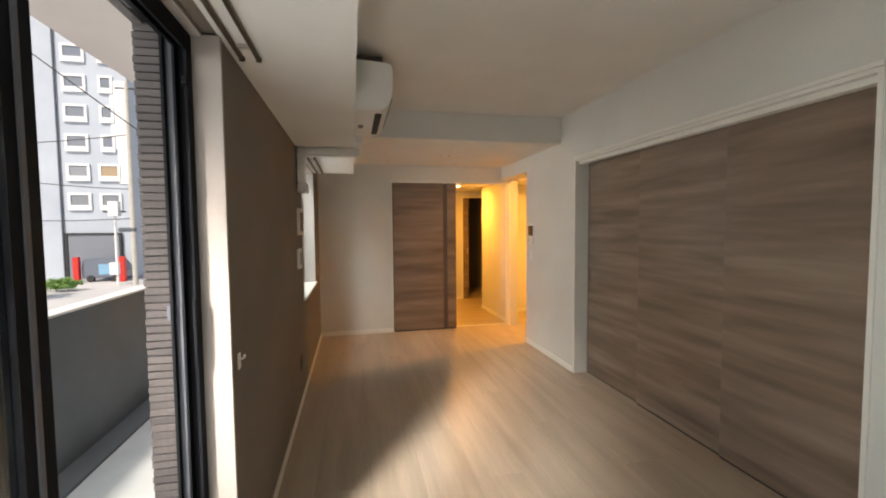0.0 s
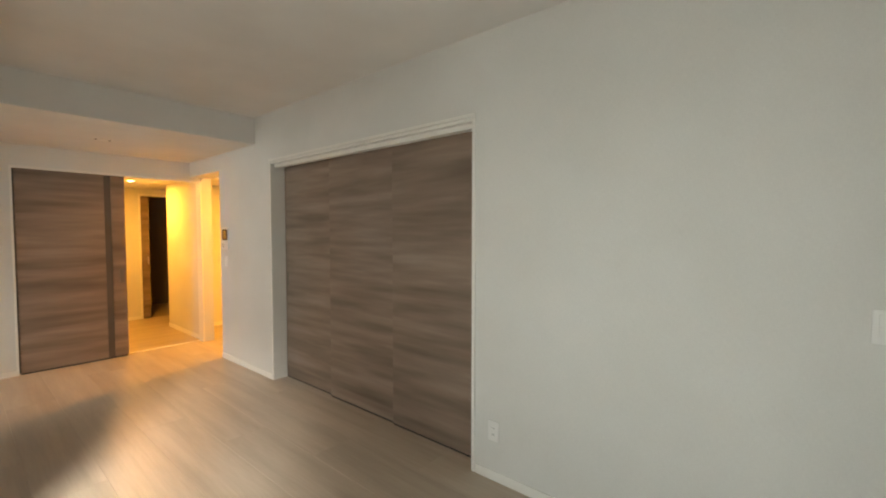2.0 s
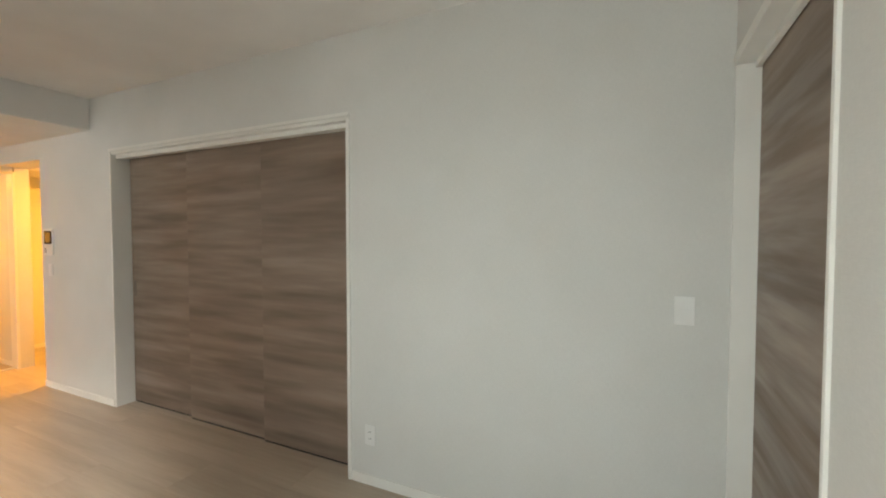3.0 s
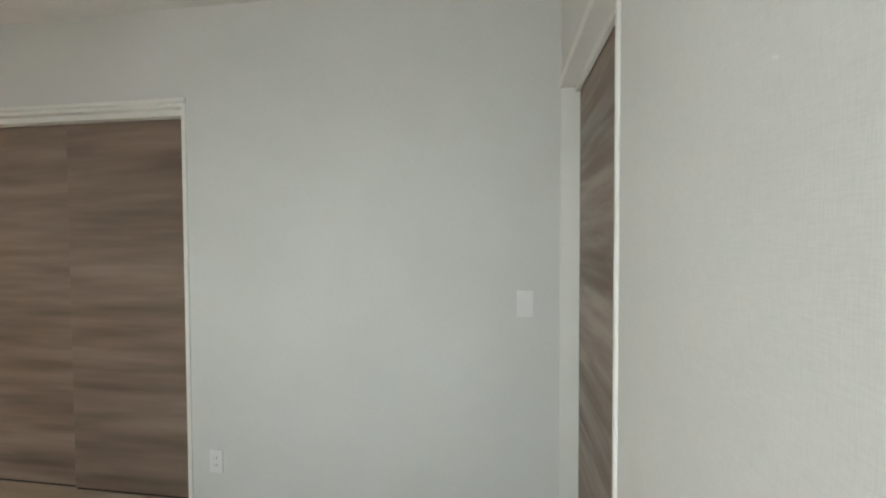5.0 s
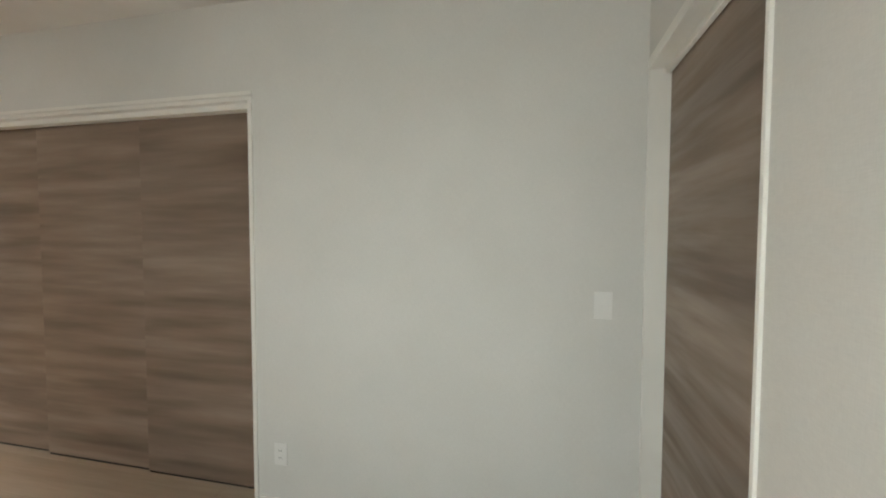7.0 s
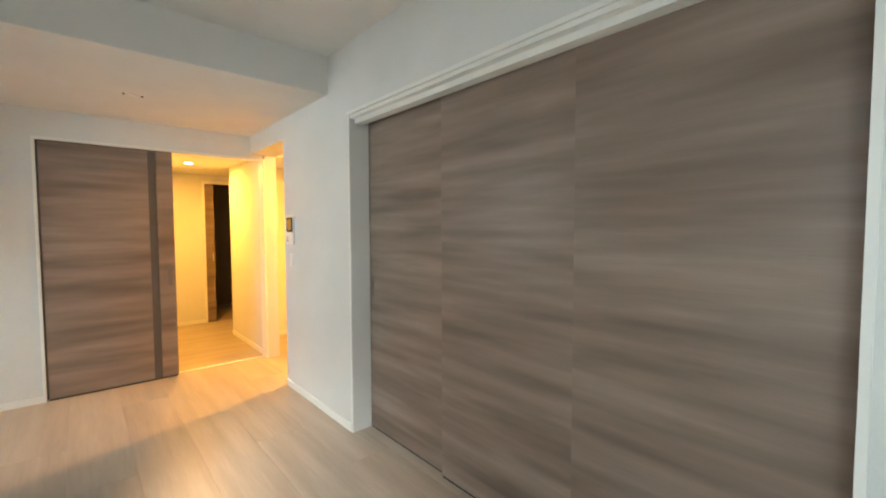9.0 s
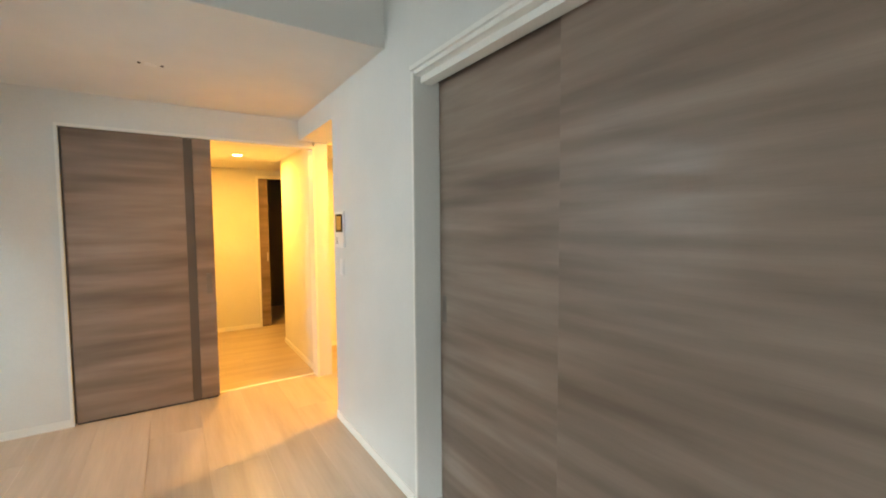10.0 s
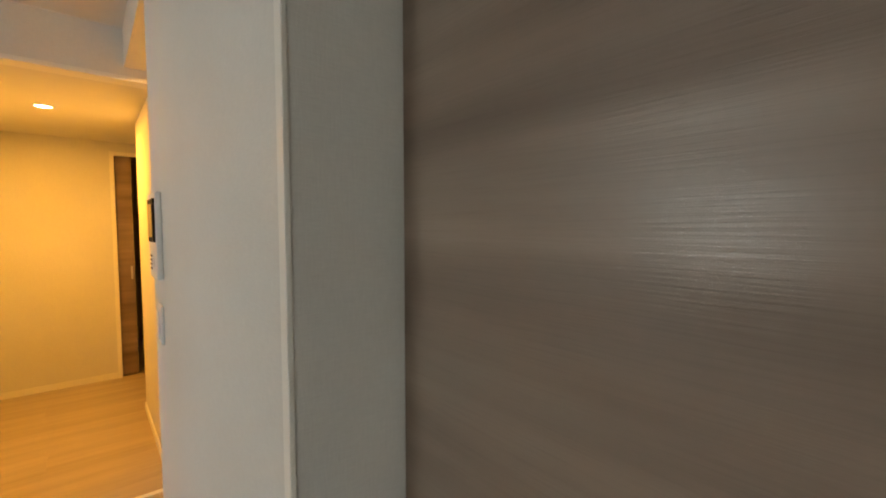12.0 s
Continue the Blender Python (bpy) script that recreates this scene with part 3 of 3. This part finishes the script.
def west_frame(y0, y1, z0, z1, label):
    t = thing("control_panel", XW, (y0 + y1) / 2, z0, label, "control panel", "wall controls")
    b = 0.03
    hang(t, part("surround", boxes((XW + 0.0005, XW + 0.022, y0, y0 + b, z0, z1), (XW + 0.0005, XW + 0.022, y1 - b, y1, z0, z1),
                                   (XW + 0.0005, XW + 0.022, y0 + b, y1 - b, z0, z0 + b), (XW + 0.0005, XW + 0.022, y0 + b, y1 - b, z1 - b, z1), bevel=0.003), M_PLASTIC, t),
         part("face", boxes((XW + 0.0005, XW + 0.0205, y0 + b, y1 - b, z0 + b, z1 - b)), M_INLAY, t, "dark recessed face"))


west_frame(5.11, 5.395, 1.40, 1.62, "white framed wall control with dark face")
west_frame(5.06, 5.215, 1.13, 1.29, "smaller white framed wall control with dark face")

hk = thing("tieback_hook", XW, 3.27, 0.95, "small white curtain tieback hook", "hook")
hang(hk, part("plate", boxes((XW + 0.0005, XW + 0.006, 3.255, 3.285, 0.925, 0.985), bevel=0.002), M_PLASTIC, hk),
     part("hook", tube([(XW + 0.005, 3.27, 0.965), (XW + 0.017, 3.27, 0.962), (XW + 0.022, 3.27, 0.966), (XW + 0.023, 3.27, 0.978)], 0.004), M_PLASTIC, hk))
so = thing("wall_outlet", XW, 5.16, 0.28, "grey-brown power outlet plate on the taupe wall", "outlet")
hang(so, part("plate", boxes((XW + 0.0005, XW + 0.008, 5.125, 5.195, 0.275, 0.39), bevel=0.002), M_INLAY, so), part("socket_face", boxes((XW + 0.0082, XW + 0.010, 5.147, 5.173, 0.30, 0.365), bevel=0.001), M_INLAY, so))

# ---- lamps and ceiling fittings ----
def downlight(x, y, z):
    t = thing("downlight", x, y, z, "small round recessed downlight, lit warm", "downlight", "downlights")
    hang(t, part("ring", disc(x, y, z - 0.004, z - 0.0005, 0.052, 32, 0.042), M_TRIM, t), part("lens", disc(x, y, z - 0.003, z - 0.0008, 0.0415), M_HALL_LENS, t, "glowing warm lens"))


downlight(2.258, 8.484, H3)
downlight(3.56, 6.72, H2)
cp = thing("ceiling_socket", 1.575, 6.446, H2, "small pale ceiling fitting with two dark screws", "ceiling socket")
hang(cp, part("plate", disc(1.575, 6.446, H2 - 0.006, H2 - 0.0005, 0.03), M_PLASTIC, cp),
     part("screw", disc(1.522, 6.444, H2 - 0.006, H2 - 0.0005, 0.008, 12), M_DARK, cp), part("screw", disc(1.628, 6.448, H2 - 0.006, H2 - 0.0005, 0.008, 12), M_DARK, cp))

# ---- balcony ----
solid("balcony_floor", [(-1.5, -0.05, -1.5, 11.0, -0.30, -0.121)], M_CONCRETE, "pale grey balcony floor", "floor")
solid("balcony_gutter", [(-1.38, -1.2, -1.5, 11.0, -0.12, -0.10)], M_PARAPET, "grey gutter strip along the parapet", "floor")
par = solid("parapet", [(-1.50, -1.38, -1.5, 11.0, -0.3, 0.905), (-1.5, -0.2, 11.0, 11.1, -0.3, 2.6)], M_PARAPET, "dark grey balcony parapet", "parapet")
# thin white slab puts daylight on the parapet's top into its colour
solid("parapet_cap", [(-1.51, -1.37, -1.5, 11.0, 0.907, 0.925)], M_WHITE, "white strip painting the brightly lit top of the parapet", "parapet", bevel=0.003)
solid("balcony_soffit", [(-1.25, -0.26, -1.5, 11.0, 2.66, 2.9)], M_RENDERED, "pale pinkish balcony ceiling", "ceiling")

# ---- street ----
ZG = -3.56
solid("ground", [(-400, 400, -300, 700, ZG - 0.5, ZG)], M_PAVING, "pale sunlit concrete paving of the street", "ground")
apt = thing("apartment_building", -25.2, 50, ZG, "grey apartment building with white-framed windows", "building")
rows = [part("wall", boxes((-31.0, -21.4, 50.0, 60, ZG, 22.5)), M_FACADE, apt), part("roof", boxes((-31.3, -21.1, 49.7, 60.3, 22.5, 23.0)), M_WHITE, apt),
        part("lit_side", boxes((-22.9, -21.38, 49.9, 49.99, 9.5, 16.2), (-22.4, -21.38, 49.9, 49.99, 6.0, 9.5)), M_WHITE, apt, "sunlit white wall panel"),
        part("drain_pipe", tube([(-27.5, 49.85, ZG), (-27.5, 49.85, 22.4)], 0.09), M_GREYALU, apt)]
for k in range(7):
    z1 = 5.07 + 2.89 * k
    for xc, w in ((-25.9, 2.0), (-23.2, 1.9 if k < 2 else 1.25)):
        f = part("window", boxes((xc - w / 2, xc - w / 2 + 0.22, 49.8, 49.99, z1 - 1.7, z1), (xc + w / 2 - 0.22, xc + w / 2, 49.8, 49.99, z1 - 1.7, z1),
                                 (xc - w / 2 + 0.22, xc + w / 2 - 0.22, 49.8, 49.99, z1 - 0.2, z1), (xc - w / 2 + 0.22, xc + w / 2 - 0.22, 49.75, 49.99, z1 - 1.7, z1 - 1.2)), M_WHITE, apt)
        g = part("pane", boxes((xc - w / 2 + 0.22, xc + w / 2 - 0.22, 49.9, 49.98, z1 - 1.2, z1 - 0.2)), M_BLIND if (k == 1 and xc == -23.2) else M_PANE, f)
        rows += [f, g]
rows.append(part("garage_front", boxes((-27.1, -22.6, 49.8, 49.99, ZG, 0.9)), M_PANE, apt, "glazed ground-floor shop front"))
rows.append(part("garage_frame", boxes((-27.3, -27.1, 49.7, 49.99, ZG, 1.1), (-22.6, -22.4, 49.7, 49.99, ZG, 1.1), (-27.1, -22.6, 49.7, 49.99, 0.9, 1.1)), M_CABLE, apt))
for ob in rows:
    if ob.parent == apt:
        ob.matrix_parent_inverse = Matrix.Translation(-apt.location)
nb = thing("office_building", -17.0, 62, ZG, "pale sunlit office building further down the street", "building")
hang(nb, part("wall", boxes((-25, -12, 62, 75, ZG, 24)), M_WHITE, nb), part("roof", boxes((-25.3, -11.7, 61.7, 75.3, 24, 24.5)), M_FACADE, nb))
nb = thing("tower_building", -45, 58, ZG, "grey building behind a street tree", "building")
hang(nb, part("wall", boxes((-56, -33, 58, 75, ZG, 20)), M_FACADE, nb), part("roof", boxes((-56.3, -32.7, 57.7, 75.3, 20, 20.5)), M_WHITE, nb))


def post(name, x, y, h, r, mat, label, category):
    t = thing(name, x, y, ZG, label, category)
    hang(t, part("shaft", tube([(x, y, ZG), (x, y, ZG + h)], [r, r * 0.75], 12), mat, t), part("crossarm", boxes((x - 0.9, x + 0.9, y - 0.05, y + 0.05, ZG + h - 0.7, ZG + h - 0.58)), M_CABLE, t))
    return t


p = post("utility_pole", -18.7, 44.0, 18.0, 0.22, M_POLE, "concrete utility pole with cables", "utility pole")
post("utility_pole", -7.5, 30.0, 7.8, 0.2, M_POLE, "shorter concrete utility pole by the kerb", "utility pole")
p = post("signal_pole", -20.1, 44.0, 7.2, 0.12, M_WHITE, "white roadside signal pole with boxes", "signal pole")
hang(p, part("signal_box", boxes((-20.5, -19.7, 43.7, 44.3, 2.6, 3.9), bevel=0.05), M_WHITE, p), part("sign_box", boxes((-20.6, -19.9, 43.7, 44.1, -2.6, -1.5), bevel=0.05), M_WHITE, p), part("lamp_head", boxes((-19.8, -18.5, 43.8, 44.2, 1.2, 1.6), bevel=0.06), M_GREYALU, p))
for x0 in (-24.9, -21.1):
    t = thing("red_post", x0, 47, ZG, "red painted gate post beside the shop front", "post", "red posts")
    hang(t, part("shaft", boxes((x0 - 0.24, x0 + 0.24, 46.8, 47.2, ZG, -1.15), bevel=0.03), M_RED, t))
v = thing("parked_van", -22.80, 48, ZG, "dark van with pale blue panel parked by the shop", "van")
hang(v, part("body", prism([(-24.60, ZG + 0.4), (-21.10, ZG + 0.4), (-21.00, ZG + 1.2), (-21.60, ZG + 2.1), (-24.50, ZG + 2.2), (-24.65, ZG + 1.2)], "y", 47.2, 48.9, 0.06), M_PANE, v),
     part("side_panel", boxes((-23.20, -21.50, 47.15, 47.19, ZG + 0.7, ZG + 1.7)), M_BLUE, v), part("wheel", tube([(-23.90, 47.1, ZG + 0.33), (-23.90, 47.35, ZG + 0.33)], 0.33, 16), M_CABLE, v), part("wheel", tube([(-21.80, 47.1, ZG + 0.33), (-21.80, 47.35, ZG + 0.33)], 0.33, 16), M_CABLE, v))


def leafy(name, x, y, z, rx, ry, rz, n, label, category, trunk=0.0):
    t = thing(name, x, y, ZG, label, category)
    bm = bmesh.new()
    for _ in range(n):
        a, u = random.uniform(0, 2 * math.pi), random.uniform(-1, 1)
        r = random.uniform(0.55, 1.0) * (1 + 0.25 * math.sin(3 * a + 5 * u))
        c = Vector((x + rx * r * math.cos(a) * math.sqrt(1 - u * u), y + ry * r * math.sin(a) * math.sqrt(1 - u * u), z + rz * r * u))
        if c.z < ZG:
            continue
        e = Euler((random.uniform(0, 6), random.uniform(0, 6), random.uniform(0, 6))).to_matrix()
        s = random.uniform(0.08, 0.16)
        bm.faces.new([bm.verts.new(c + e @ Vector(p)) for p in ((-s, 0, 0), (0, -s * 0.5, 0.02), (s, 0, 0), (0, s * 0.5, 0.02))])
    rows = [part("crown", bm, M_LEAF, t)]
    if trunk:
        rows.append(part("trunk", tube([(x, y, ZG), (x + 0.1, y, ZG + trunk * 0.6), (x, y, ZG + trunk)], [0.16, 0.12, 0.05], 8), M_POLE, t))
        for k in range(4):
            rows.append(part("limb", tube([(x, y, ZG + trunk * 0.6), (x + rx * 0.7 * math.cos(k * 1.6), y + ry * 0.7 * math.sin(k * 1.6), ZG + trunk + 0.4)], [0.06, 0.02], 6), M_POLE, t))
    hang(t, *rows)


leafy("hedge_bush", -22.6, 41.0, ZG + 0.62, 1.25, 0.8, 0.45, 1200, "low clipped green street bush", "bush")
leafy("street_tree", -24.5, 33.0, 1.0, 1.7, 1.7, 2.8, 3500, "green street tree behind the window glass", "tree", 3.5)

for a, b, sag in (((-22.5, 30, 16.0), (-7.5, 30, 4.0), 0.2), ((-32, 40, 6.3), (-18.7, 44, 5.0), 0.3), ((-40, 44, 8.6), (-18.7, 44, 9.8), 0.6), ((-33, 40, 2.6), (-18.7, 44, 2.4), 0.3)):
    c = thing("overhead_cable", *b, "thin dark overhead street cable", "cable", "overhead cables")
    pts = [Vector(a).lerp(Vector(b), k / 12) - Vector((0, 0, sag * 4 * (k / 12) * (1 - k / 12))) for k in range(13)]
    hang(c, part("wire", tube(pts, 0.04, 6), M_CABLE, c))


# ---- pieces ----
def piece_mesh(name, sx, sy, sz, mat, bevel):
    bm = boxes((-sx / 2, sx / 2, -sy / 2, sy / 2, -sz / 2, sz / 2))
    if bevel:
        bmesh.ops.bevel(bm, geom=list(bm.edges), offset=bevel, segments=1, affect='EDGES')
    me = bpy.data.meshes.new(name)
    bm.to_mesh(me)
    bm.free()
    me.materials.append(mat)
    return me


def lay(name, me, parent, x, y, z):
    ob = new(name, me)
    ob.parent, ob.location = parent, (x, y, z)
    return ob


outer = bpy.data.objects["wall_outer"]
brick_meshes = [piece_mesh("brick", 0.119 + 0.002 * k, 0.05, 0.0248, M_BRICK, 0.0025) for k in range(3)]
for k in range(82):
    lay("brick", brick_meshes[k % 3], outer, -0.183 + random.uniform(-0.0015, 0.0015), 3.262 + random.uniform(-0.0015, 0.0015), -0.10 + 0.0279 * k)
head_brick = piece_mesh("brick", 0.036, 0.225, 0.02, M_BRICK, 0.002)
for k in range(9):
    for j in range(3):
        lay("brick", head_brick, outer, -0.146 - 0.0385 * j, 1.30 + 0.2275 * k - 0.1 * (j % 2), 2.178)

# floor planks: lengthwise in the room, crosswise in the hall
def plank_run(x0, x1, y0, y1, wide, length, along, step):
    """Planks of one run, cut to the run's edges; alike sizes share a mesh."""
    made = {}
    lo, hi, a, b = (x0, x1, y0, y1) if along == 'y' else (y0, y1, x0, x1)
    i, u = 0, lo
    while u < hi - 0.02:
        w, v = min(wide, hi - u), a - (i * step) % length
        while v < b - 0.02:
            p, q = max(v, a), min(v + length, b)
            if q - p > 0.02:
                size = (round(w - 0.0008, 4), round(q - p - 0.0008, 4))
                if size not in made:
                    sx, sy = size if along == 'y' else size[::-1]
                    made[size] = piece_mesh("plank", sx, sy, 0.012, M_PLANK_Y if along == 'y' else M_PLANK_X, 0.0006)
                c, d = u + w / 2, (p + q) / 2
                lay("plank", made[size], floor, *((c, d) if along == 'y' else (d, c)), -0.006)
            v += length
        u, i = u + wide, i + 1


plank_run(-0.05, 2.86, 0.9, 7.41, 0.303, 1.8, 'y', 0.62)
plank_run(1.65, 3.75, 7.41, 9.66, 0.303, 1.8, 'x', 0.62)
plank_run(2.86, 4.62, 5.4, 7.41, 0.303, 1.8, 'y', 0.62)
